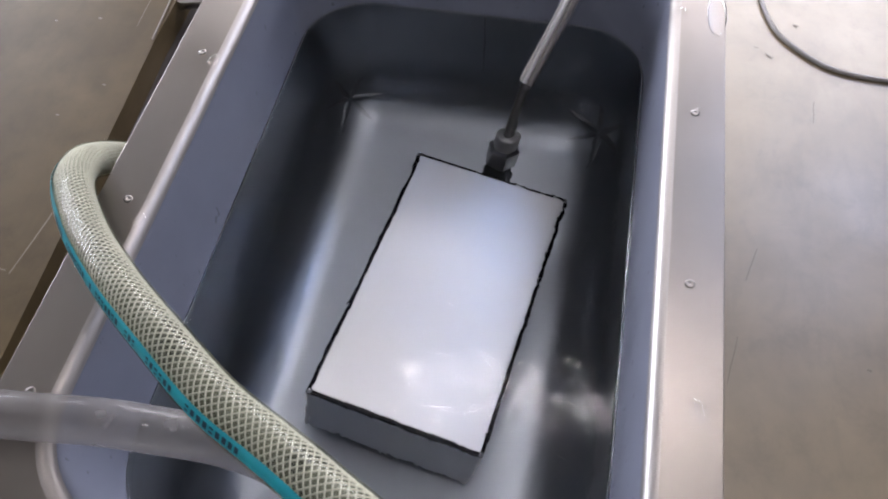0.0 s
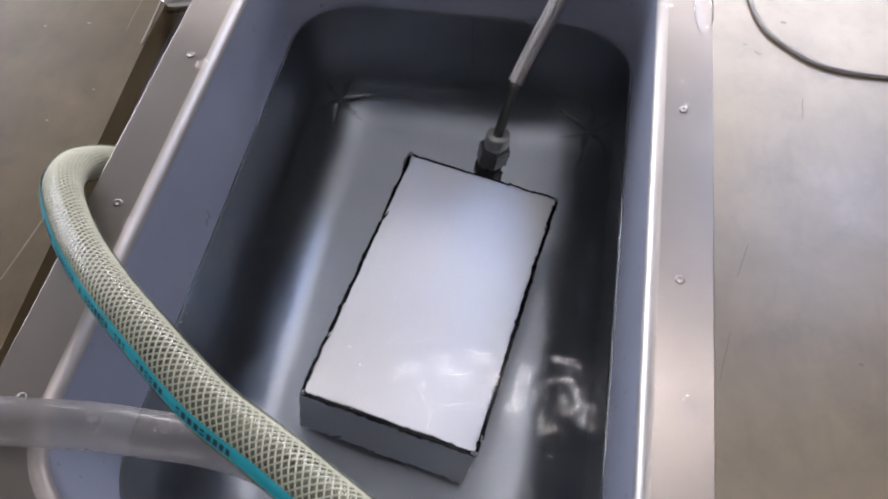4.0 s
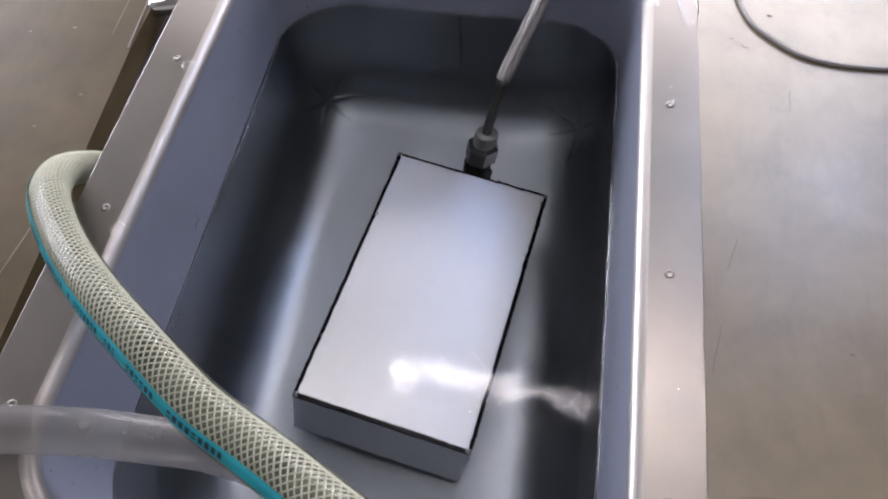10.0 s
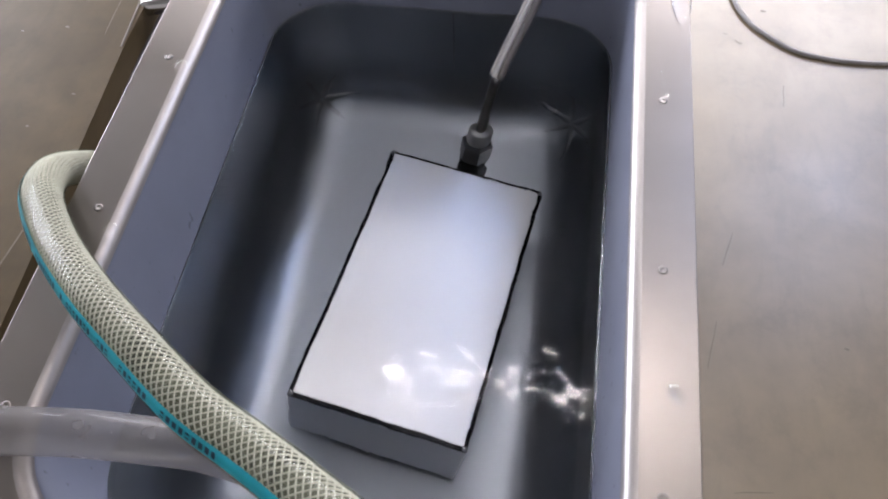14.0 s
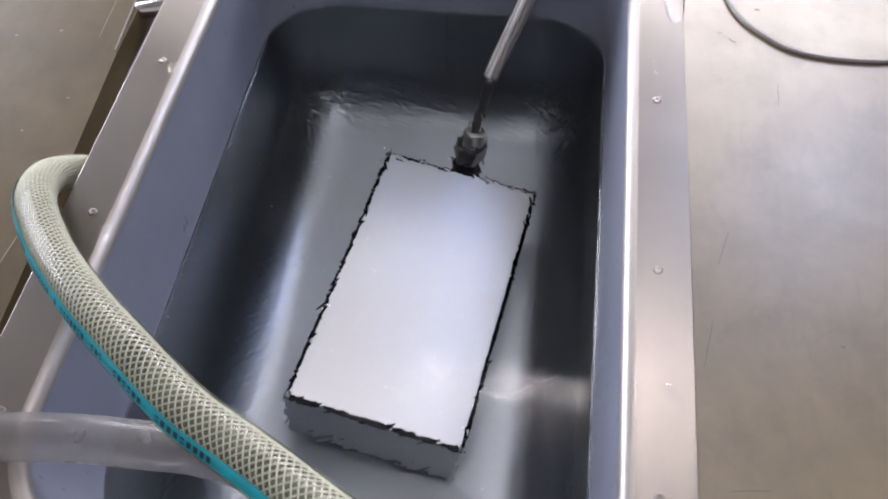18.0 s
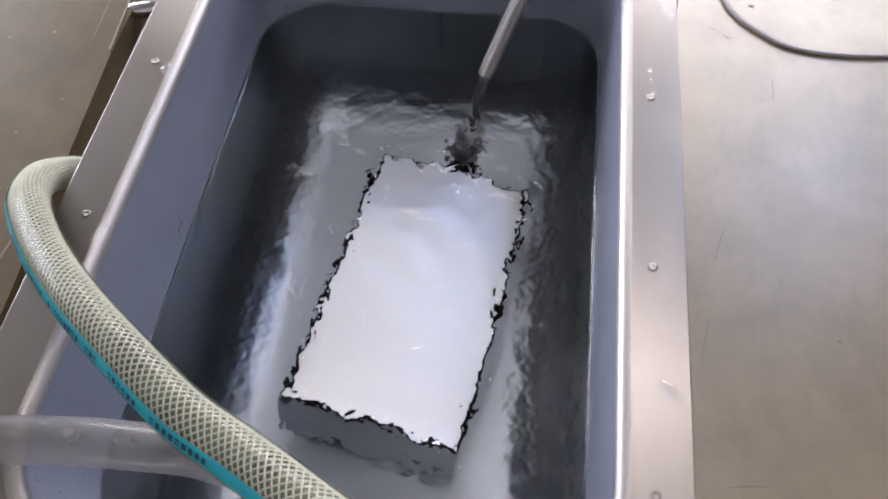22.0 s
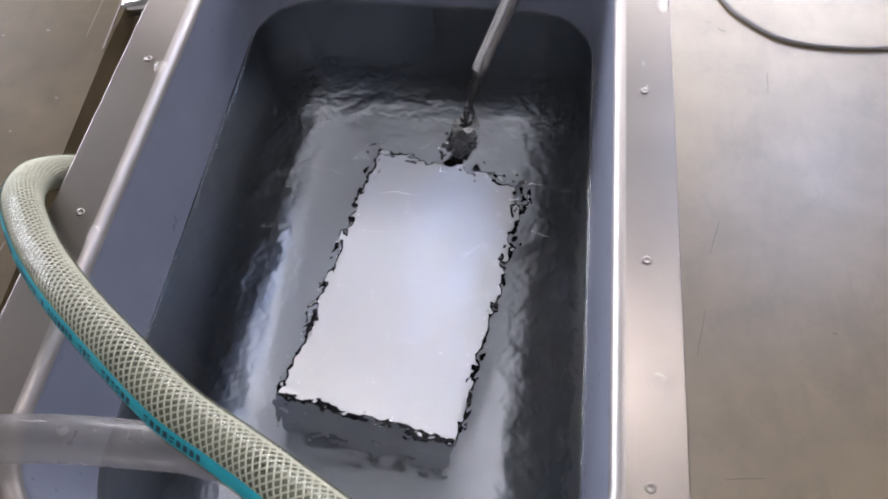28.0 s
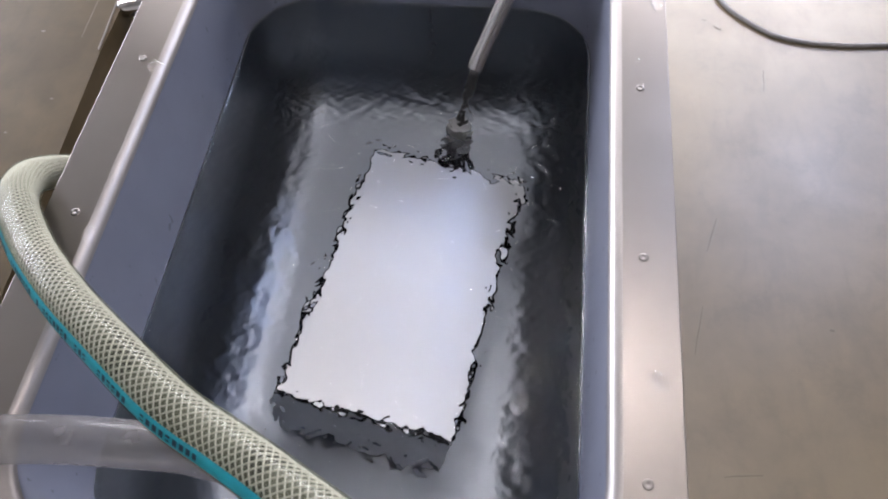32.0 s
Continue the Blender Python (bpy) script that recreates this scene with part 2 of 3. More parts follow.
M_PRINT = plain("hose_print", (0.01, 0.03, 0.06), 0.4)
M_COAT = milky("hose_skin", (0.42, 0.45, 0.33), 0.86, 0.45, 0.015)
M_MILK = milky("milky_hose", (0.40, 0.39, 0.39), 0.68, 0.3, 0.02)
M_TUBE = clear_coat("clear_tube", 1.5, 0.05, 0.8)
M_LAMP = glow("lamp_tube", (1.0, 0.98, 0.97), 50)
M_WHITE = plain("lamp_housing", (0.75, 0.75, 0.74), 0.4)
M_LEAD = plain("lead_grey", (0.20, 0.18, 0.175), 0.4)
M_STREAK = plain("streak_white", (0.86, 0.85, 0.84), 0.25)
M_WET_CORE = plain("wet_core_dark", (0.05, 0.048, 0.046), 0.4)
M_TUBE_WET = clear_coat("wet_tube", 1.35, 0.03, 1.0)
M_SCREEN = steel("tinned_braid", (0.95, 0.94, 0.93), 0.55, (1, 1, 1), 0.1, 0.05, 0)
M_SCREW = steel("screw_steel", (0.25, 0.235, 0.22), 0.34)
M_MARK = plain("dark_scuff", (0.15, 0.128, 0.098), 0.6, spec=0.3)
M_STRIP = plain("pale_strip", (0.19, 0.17, 0.145), 0.5, 0.0, spec=0.2)
M_BEAD = bead()
M_SKY = glow("window_sky", (0.80, 0.90, 1.0), 2.2)


# ---- mesh helpers ----
def part(name, bm, material, parent=None, label="", smooth=True):
    me = bpy.data.meshes.new(name)
    bmesh.ops.recalc_face_normals(bm, faces=bm.faces)
    bm.to_mesh(me)
    bm.free()
    me.materials.append(material)
    for f in me.polygons:
        f.use_smooth = smooth
    ob = new(name, me)
    ob.parent = parent
    if label:
        ob["label"] = label
    return ob


def sheet(name, bm, material, parent=None, up=True):
    """Like part, for an open sheet whose faces should look up."""
    ob = part(name, bm, material, parent)
    me = ob.data
    if (sum(f.normal.z * f.area for f in me.polygons) < 0) == up:
        me.flip_normals()
    return ob


def box_bm(x0, x1, y0, y1, z0, z1, bevel=0.0, seg=2):
    bm = bmesh.new()
    bmesh.ops.create_cube(bm, size=1)
    for v in bm.verts:
        v.co = ((x0 + x1) / 2 + v.co.x * (x1 - x0), (y0 + y1) / 2 + v.co.y * (y1 - y0), (z0 + z1) / 2 + v.co.z * (z1 - z0))
    if bevel:
        bmesh.ops.bevel(bm, geom=bm.edges[:], offset=bevel, segments=seg, affect="EDGES", profile=0.5)
    return bm


def ring_rect(x0, x1, y0, y1, r, n=12):
    """A rounded rectangle, as points in turn."""
    pts = []
    for cx, cy, a0 in ((x1 - r, y1 - r, 0), (x0 + r, y1 - r, 90), (x0 + r, y0 + r, 180), (x1 - r, y0 + r, 270)):
        for i in range(n + 1):
            a = radians(a0 + 90 * i / n)
            pts.append((cx + r * math.cos(a), cy + r * math.sin(a)))
    return pts


def loft(bm, rings, close_last=False):
    rows = [[bm.verts.new(p) for p in ring] for ring in rings]
    n = len(rows[0])
    for a, b in zip(rows, rows[1:]):
        for i in range(n):
            bm.faces.new((a[i], a[(i + 1) % n], b[(i + 1) % n], b[i]))
    if close_last:
        bm.faces.new(rows[-1])
    return rows


def smooth_path(points, n):
    """A Catmull-Rom curve through the points, evenly stepped."""
    p = [Vector(q) for q in points]
    p = [2 * p[0] - p[1]] + p + [2 * p[-1] - p[-2]]
    dense = []
    for i in range(1, len(p) - 2):
        for k in range(24):
            u = k / 24
            a, b, c, d = p[i - 1:i + 3]
            dense.append(0.5 * ((2 * b) + (c - a) * u + (2 * a - 5 * b + 4 * c - d) * u * u + (3 * b - a - 3 * c + d) * u ** 3))
    dense.append(p[-2])
    run = [0.0]
    for a, b in zip(dense, dense[1:]):
        run.append(run[-1] + (b - a).length)
    out, j = [], 0
    for k in range(n + 1):
        s = run[-1] * k / n
        while j < len(run) - 2 and run[j + 1] < s:
            j += 1
        f = (s - run[j]) / max(1e-9, run[j + 1] - run[j])
        out.append(dense[j].lerp(dense[j + 1], min(1, max(0, f))))
    return out, run[-1]


def frames_along(path, ref):
    """Tangent and two cross directions at each point, the first one leaning to ref."""
    out = []
    for i, p in enumerate(path):
        tan = (path[min(i + 1, len(path) - 1)] - path[max(i - 1, 0)]).normalized()
        u = (ref - tan * ref.dot(tan)).normalized()
        out.append((p, tan, u, tan.cross(u)))
    return out


def tube_bm(frames, r, n=20, a0=0.0, a1=360.0, caps=True):
    bm = bmesh.new()
    whole = a1 - a0 >= 360
    m = n if whole else n + 1
    rows = []
    for p, _, u, v in frames:
        rows.append([bm.verts.new(p + r * (math.cos(a) * u + math.sin(a) * v)) for a in (radians(a0 + (a1 - a0) * k / n) for k in range(m))])
    for a, b in zip(rows, rows[1:]):
        for i in range(m if whole else m - 1):
            bm.faces.new((a[i], a[(i + 1) % m], b[(i + 1) % m], b[i]))
    if whole and caps:
        bm.faces.new(rows[0]), bm.faces.new(rows[-1][::-1])
    return bm


def lathe(bm, profile, centre, axis, n=20):
    """Turns (radius, along) round the axis through centre."""
    axis = Vector(axis).normalized()
    u = axis.orthogonal().normalized()
    v = axis.cross(u)
    rows = []
    for r, h in profile:
        rows.append([bm.verts.new(Vector(centre) + axis * h + r * (math.cos(2 * math.pi * k / n) * u + math.sin(2 * math.pi * k / n) * v)) for k in range(n)])
    for a, b in zip(rows, rows[1:]):
        for i in range(n):
            bm.faces.new((a[i], a[(i + 1) % n], b[(i + 1) % n], b[i]))
    bm.faces.new(rows[0]), bm.faces.new(rows[-1])
    return bm


# ---- setting ----
FLOOR, WATER, BOTTOM, FILLET = -0.45, -0.122, -0.3628, 0.071
X0, X1, Y0, Y1, R = 0.0, 0.42, -0.022, 0.654, 0.078      # opening of the basin


def build_room():
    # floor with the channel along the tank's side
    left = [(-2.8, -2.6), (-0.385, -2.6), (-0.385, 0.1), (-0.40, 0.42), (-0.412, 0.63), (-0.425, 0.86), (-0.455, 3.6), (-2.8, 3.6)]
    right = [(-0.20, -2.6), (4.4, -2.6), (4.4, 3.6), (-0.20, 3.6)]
    for name, pts, mat, label in (("floor_west", left, M_FLOOR_SHADED, "worn brown floor slab beside the channel, darkened for its weaker light"), ("floor", right, M_FLOOR, "worn beige coated workshop floor with scuffs and grime")):
        bm = bmesh.new()
        top = [bm.verts.new((x, y, FLOOR)) for x, y in pts]
        low = [bm.verts.new((x, y, FLOOR - 0.06)) for x, y in pts]
        bm.faces.new(top)
        for i in range(len(pts)):
            j = (i + 1) % len(pts)
            bm.faces.new((top[i], low[i], low[j], top[j]))
        tagged(part(name, bm, mat, smooth=False), label, "floor", kind="structure")
    pit = part("floor_channel", box_bm(-0.50, -0.15, -2.6, 3.6, FLOOR - 0.09, FLOOR - 0.05), M_PIT, smooth=False)
    tagged(pit, "dark brown recessed channel in the floor beside the tank", "floor channel", kind="structure")
    for name, b in (("wall_far_below", (-2.8, 4.4, 3.6, 3.7, -0.45, 0.65)), ("wall_far_between", (-2.8, 4.4, 3.6, 3.7, 1.95, 2.82)), ("wall_far_above", (-2.8, 4.4, 3.6, 3.7, 3.48, 3.6)),
                    ("wall_far_west", (-2.8, -1.9, 3.6, 3.7, 0.65, 1.95)), ("wall_far_east", (2.4, 4.4, 3.6, 3.7, 0.65, 1.95)),
                    ("wall_far_high_west", (-2.8, 1.81, 3.6, 3.7, 2.82, 3.48)), ("wall_far_high_east", (2.95, 4.4, 3.6, 3.7, 2.82, 3.48)),
                    ("wall_near", (-2.8, 4.4, -2.7, -2.6, -0.45, 3.6)), ("wall_east", (4.4, 4.5, -2.7, 3.7, -0.45, 3.6)),
                    ("wall_west_below", (-2.9, -2.8, -2.7, 3.7, -0.45, 0.15)), ("wall_west_above", (-2.9, -2.8, -2.7, 3.7, 1.05, 3.6)),
                    ("wall_west_near", (-2.9, -2.8, -2.7, 1.0, 0.15, 1.05)), ("wall_west_far", (-2.9, -2.8, 3.2, 3.7, 0.15, 1.05))):
        tagged(part(name, box_bm(*b), M_WALL, smooth=False), "plain off-white painted workshop wall", "wall", kind="structure")
    tagged(part("ceiling", box_bm(-2.9, 4.5, -2.7, 3.7, 3.6, 3.7), M_CEIL, smooth=False), "plain pale workshop ceiling", "ceiling", kind="structure")
    tagged(part("backdrop_far", box_bm(-3.0, 5.0, 4.2, 4.25, 0.2, 4.2), M_SKY, smooth=False), "unseen pale glowing panel outside a wall opening", "backdrop", kind="structure")
    # glowing panel outside the side opening, added along with the side fill
    tagged(part("backdrop_side", box_bm(-3.5, -3.45, -0.9, 4.1, 0.1, 2.3), M_SKY, smooth=False), "unseen pale glowing panel outside a wall opening", "backdrop", kind="structure")


def build_lamp(matrix, tube_mat, label):
    lamp = new("ceiling_lamp")
    lamp.matrix_world = matrix
    part("housing", box_bm(-0.64, 0.64, -0.06, 0.06, 0.03, 0.10, 0.01), M_WHITE, lamp)
    bm = bmesh.new()
    lathe(bm, [(0.0135, -0.60), (0.0140, -0.59), (0.0140, 0.59), (0.0135, 0.60)], (0, 0, 0), (1, 0, 0), 16)
    part("lamp_tube", bm, tube_mat, lamp)
    for s in (-1, 1):
        part("socket", box_bm(s * 0.612 - 0.012, s * 0.612 + 0.012, -0.018, 0.018, -0.02, 0.035, 0.003), M_WHITE, lamp)
        part("hanger", box_bm(s * 0.45 - 0.006, s * 0.45 + 0.006, -0.006, 0.006, 0.10, 1.40), M_WHITE, lamp)
    tagged(lamp, label, "ceiling lamp")


def build_tank():
    tank = new("wash_tank")
    tank.location = (0.21, 0.316, FLOOR)

    def local(bm):
        for v in bm.verts:
            v.co -= tank.location
        return bm

    def ring(inset, z, r):
        return [(x, y, z) for x, y in ring_rect(X0 + inset, X1 - inset, Y0 + inset, Y1 - inset, max(0.004, r), 14)]

    def roll(a0, a1, n):
        """The rolled inner edge, from the flat flange down to the wall."""
        return [ring(-0.0098 + 0.0108 * math.sin(a), -0.0108 * (1 - math.cos(a)), R + 0.008 * (1 - math.sin(a))) for a in (radians(a0 + (a1 - a0) * k / n) for k in range(n + 1))]
    bm = bmesh.new()
    loft(bm, [ring(-0.025, -0.0035, R), ring(-0.050, -0.0035, 0.02), ring(-0.050, -0.012, 0.02), ring(-0.0523, -0.012, 0.02), ring(-0.0524, -0.001, 0.02), ring(-0.0523, -0.0004, 0.02), ring(-0.0519, 0.0, 0.02), ring(-0.0515, 0.0, 0.02),
              ring(-0.0105, 0.0, R + 0.008), roll(0, 76, 6)[0]])
    part("rim", local(bm), M_RIM, tank, "brushed stainless steel flange")
    bm = bmesh.new()
    loft(bm, roll(0, 76, 6))
    part("rolled_edge", local(bm), M_ROLL, tank, "rolled inner edge of the flange, tinted pale for its highlight")
    # pale film stops at the water line; underwater dimness is tinted in below it
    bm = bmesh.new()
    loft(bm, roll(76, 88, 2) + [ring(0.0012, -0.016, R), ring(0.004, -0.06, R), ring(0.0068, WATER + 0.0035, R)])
    part("upper_wall", local(bm), M_FILM, tank, "blue-grey filmed wall above the water line, paler than the tinted wall below")
    bm = bmesh.new()
    rows = []
    for k in range(6):
        a = radians(90 * k / 5)
        rows.append(ring(0.0068 + 0.0040 * (1 - math.cos(a)), WATER + 0.0040 * (1 - math.sin(a)), R - 0.001))
    loft(bm, rows)
    part("water_edge", local(bm), M_BEAD, tank, "thin bright edge where the water meets the wall")
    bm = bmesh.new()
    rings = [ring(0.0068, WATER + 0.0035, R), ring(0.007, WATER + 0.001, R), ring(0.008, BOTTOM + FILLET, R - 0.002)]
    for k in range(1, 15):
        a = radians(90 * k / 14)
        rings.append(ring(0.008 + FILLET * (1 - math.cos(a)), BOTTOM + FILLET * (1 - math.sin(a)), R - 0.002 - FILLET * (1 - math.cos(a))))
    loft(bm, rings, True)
    part("basin", local(bm), M_BASIN, tank, "deep drawn round-cornered stainless basin, tinted dark for underwater shade")
    bm = bmesh.new()
    loft(bm, [ring(-0.026, -0.003, R), ring(-0.026, FLOOR, R)])
    part("skirt", local(bm), M_RIM, tank)
    # pressed creases in the two far bottom corners
    for sx in (-1, 1):
        q = 0.008 + R - 0.002
        c = Vector((X0 + q if sx < 0 else X1 - q, Y1 - q, BOTTOM + FILLET))
        mid = Vector((sx, 0.85, -1.1)).normalized()
        u = mid.orthogonal().normalized()
        v = mid.cross(u)
        for k in range(6):
            a = radians(60 * k + (12 if sx < 0 else 28))
            d = math.cos(a) * u + math.sin(a) * v
            arc = []
            reach = 40 if k % 2 else 33
            for i in range(11):
                b = radians(2 + reach * i / 10)
                n = math.cos(b) * mid + math.sin(b) * d
                flat = Vector((n.x, n.y, 0)).normalized() * (R - 0.002 - FILLET)
                arc.append(c + flat + n * (FILLET - 0.0003))
            fr = frames_along(arc, mid)
            bm = bmesh.new()
            rows = []
            for i, (p, tan, w1, w2) in enumerate(fr):
                wid = 0.0046 * (1 - 0.85 * (i / 10) ** 1.5)
                rows.append([bm.verts.new(p + w2 * wid * q - mid * wid * 0.24 * math.cos(q * math.pi / 2)) for q in (-1, -0.6, 0, 0.6, 1)])
            for r0, r1 in zip(rows, rows[1:]):
                for i in range(4):
                    bm.faces.new((r0[i], r0[i + 1], r1[i + 1], r1[i]))
            part("corner_crease", local(bm), M_CREASE, tank)
    part("weld_seam", local(box_bm(0.2168, 0.2190, 0.6445, 0.6475, -0.270, WATER - 0.002, 0.0006)), M_CREASE, tank, "dark upright seam on the end wall")
    for x in (-0.025, 0.446):
        for y in (0.056, 0.234, 0.414, 0.594):
            bm = bmesh.new()
            lathe(bm, [(0.0040, -0.001), (0.0040, 0.0004), (0.0035, 0.0008), (0.0016, 0.0009), (0.0012, 0.0005)], (x, y, 0), (0, 0, 1), 14)
            part("screw", local(bm), M_SCREW, tank, "small round-headed steel screw")
    tagged(tank, "stainless steel tank full of water with a wide screwed rim", "tank")


def build_water():
    bm = bmesh.new()
    pts = ring_rect(X0 - 0.008, X1 + 0.008, Y0 - 0.008, Y1 + 0.008, R, 10)
    bm.faces.new([bm.verts.new((x - 0.21, y - 0.316, 0)) for x, y in pts])
    ob = sheet("water", bm, M_WATER)
    ob.location = (0, 0, 0)
    ob.visible_shadow = False
    tagged(ob, "clear water in the tank, still at first and then choppy", "water", kind="structure")
    return ob


NUT_AT, NUT_AXIS = (0.2640, 0.5095, -0.252), (0.14, 0.17, 1)


def build_box():
    w, l, h, e = 0.0929, 0.1625, 0.1158, 0.0046
    box = new("transducer_box")
    box.matrix_world = pose(0.2356, 0.3054, -0.2279, -3.0, 6.74, -8.64) @ Matrix.Translation((0, 0, -h))
    back = box.matrix_world.inverted()

    def ring(inset, z, r):
        return [(x, y, z) for x, y in ring_rect(-w + inset, w - inset, -l + inset, l - inset, r, 5)]
    bm = bmesh.new()
    rows = loft(bm, [ring(0, 0, 0.003), ring(0, h - e, 0.003)])
    bm.faces.new(rows[0])
    part("casing", bm, M_BOX, box, "satin stainless sheet casing", False)
    # the bend's dark reflection of the tank is put into its colour
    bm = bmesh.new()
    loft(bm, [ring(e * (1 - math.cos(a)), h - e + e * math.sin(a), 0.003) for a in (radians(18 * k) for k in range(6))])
    part("edge_bend", bm, M_EDGE, box, "rounded edge coloured dark for its reflection of the tank")
    bm = bmesh.new()
    loft(bm, [ring(e, h, 0.003), ring(e + 0.001, h + 0.0002, 0.0025)], True)
    part("top_plate", bm, M_BOX, box, "satin stainless top plate", False)
    for sx in (-1, 1):
        for sy in (-1, 1):
            bm = bmesh.new()
            lathe(bm, [(0.0012, -0.0030), (0.0030, -0.0014), (0.0034, 0.0), (0.0029, 0.0018), (0.0014, 0.0030)], (sx * (w - 0.0036), sy * (l - 0.0036), h - 0.0020), (0, 0, 1), 12)
            part("corner_weld", bm, M_NUT, box, "small bright welded corner")

    # the cable gland that stands behind the box
    def turned(name, mat, label, profile, n, smooth=True, at=NUT_AT, axis=NUT_AXIS):
        bm = lathe(bmesh.new(), profile, at, axis, n)
        bmesh.ops.transform(bm, matrix=back, verts=bm.verts)
        part(name, bm, mat, box, label, smooth)
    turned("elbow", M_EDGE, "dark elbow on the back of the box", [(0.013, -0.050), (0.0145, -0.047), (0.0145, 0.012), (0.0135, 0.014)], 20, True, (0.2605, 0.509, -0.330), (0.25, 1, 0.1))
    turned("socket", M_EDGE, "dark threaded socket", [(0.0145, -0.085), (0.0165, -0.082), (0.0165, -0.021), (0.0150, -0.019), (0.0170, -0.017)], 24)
    # nut faces are tinted darker than the chamfer, painting polished steel's dark reflections
    turned("hex_nut", M_HEX, "large steel hex nut, tinted dark for its reflections", [(0.0170, -0.020), (0.0195, -0.017), (0.0195, 0.010)], 6, False)
    turned("chamfer", M_NUT, "bright chamfered end of the nut", [(0.0195, 0.0098), (0.0198, 0.0112), (0.0160, 0.0165), (0.0140, 0.0166)], 6, False)
    turned("collar", M_COLLAR, "plain steel collar round the tube", [(0.0138, 0.016), (0.0142, 0.018), (0.0136, 0.036), (0.0128, 0.0385), (0.0112, 0.0390)], 26)
    tagged(box, "satin steel box lying slightly aslant under water", "metal box")


HOSE = [(-0.047, 0.48, -0.42), (-0.058, 0.455, -0.32), (-0.082, 0.415, -0.22), (-0.102, 0.372, -0.138), (-0.106, 0.338, -0.088), (-0.096, 0.300, -0.040), (-0.081, 0.263, -0.001), (-0.053, 0.218, 0.032), (-0.007, 0.166, 0.056),
        (0.049, 0.117, 0.079), (0.103, 0.077, 0.093), (0.152, 0.043, 0.099), (0.195, 0.021, 0.103), (0.232, 0.001, 0.112), (0.30, -0.04, 0.13), (0.40, -0.12, 0.16), (0.52, -0.22, 0.17)]


def build_braided_hose():
    hose = new("braided_hose")
    r = 0.0165
    path, length = smooth_path(HOSE, 300)
    ref = Vector((-0.52, -0.76, 0.47))
    fr = frames_along(path, ref)
    part("core", tube_bm(fr[::3], r - 0.0026, 24), M_HOSE, hose, "cloudy greenish inner tube")
    bm = bmesh.new()
    strands, lead, tr = 15, 0.084, 0.00084
    step = length / 300
    for way in (1, -1):
        for s in range(strands):
            prev = None
            for i, (p, tan, u, v) in enumerate(fr):
                a = 2 * math.pi * (s / strands + way * i * step / lead)
                out = math.cos(a) * u + math.sin(a) * v
                side = tan.cross(out)
                c = p + out * (r - 0.0016)
                row = [bm.verts.new(c + side * tr - out * tr * 0.4), bm.verts.new(c + out * tr * 0.8), bm.verts.new(c - side * tr - out * tr * 0.4)]
                if prev:
                    for k in range(2):
                        bm.faces.new((prev[k], prev[k + 1], row[k + 1], row[k]))
                prev = row
    part("braid", bm, M_THREAD, hose, "white crossed reinforcing threads")
    part("stripe", tube_bm(fr, r + 0.0006, 10, -24, 8), M_STRIPE, hose, "teal blue stripe")
    bm = bmesh.new()
    rnd = random.Random(5)
    s, run = 0.60, []
    for count, gap in ((6, 0.012), (9, 0.010), (1, 0.006), (7, 0.008), (3, 0.012), (6, 0.012), (9, 0.012)):
        for _ in range(count):
            run.append((s, 0.0032))
            s += 0.0052
        s += gap
    def on_hose(dist, a):
        k = min(299, int(dist / step))
        f = dist / step - k
        p, u, v = (fr[k][q].lerp(fr[k + 1][q], f) for q in (0, 2, 3))
        return p + (r + 0.0009) * (math.cos(radians(a)) * u + math.sin(radians(a)) * v)
    for s, ln in run:
        for a0, a1 in ((-15, -10), (-5, 0)) if rnd.random() < 0.5 else ((-15, 0),):
            bm.faces.new([bm.verts.new(on_hose(d, a)) for d, a in ((s, a0), (s, a1), (s + ln, a1), (s + ln, a0))])
    part("print", bm, M_PRINT, hose, "dark printed bars on the stripe")
    skin = part("skin", tube_bm(fr[::2], r + 0.0004, 32, caps=False), M_COAT, hose, "clear glossy outer skin")
    skin.visible_shadow = False
    tagged(hose, "thick clear hose with white braid and a teal stripe", "hose")


def build_milky_hose():
    hose = new("milky_hose")
    path, length = smooth_path([(-0.30, 0.003, -0.02), (-0.14, 0.018, 0.012), (-0.05, 0.029, 0.0185), (0.0, 0.0345, 0.018), (0.045, 0.041, 0.012), (0.09, 0.046, 0.0), (0.12, 0.050, -0.015), (0.145, 0.052, -0.042), (0.158, 0.053, -0.080), (0.164, 0.053, -0.118), (0.166, 0.053, -0.150)], 90)
    fr = frames_along(path, Vector((0, 0, 1)))
    part("wall", tube_bm(fr, 0.0168, 24, caps=False), M_MILK, hose, "cloudy translucent plastic")
    bm = tube_bm(fr[-3:], 0.0172, 24, caps=False)
    part("end_ring", bm, M_MILK, hose)
    tagged(hose, "cloudy translucent hose lying over the rim into the water", "hose")


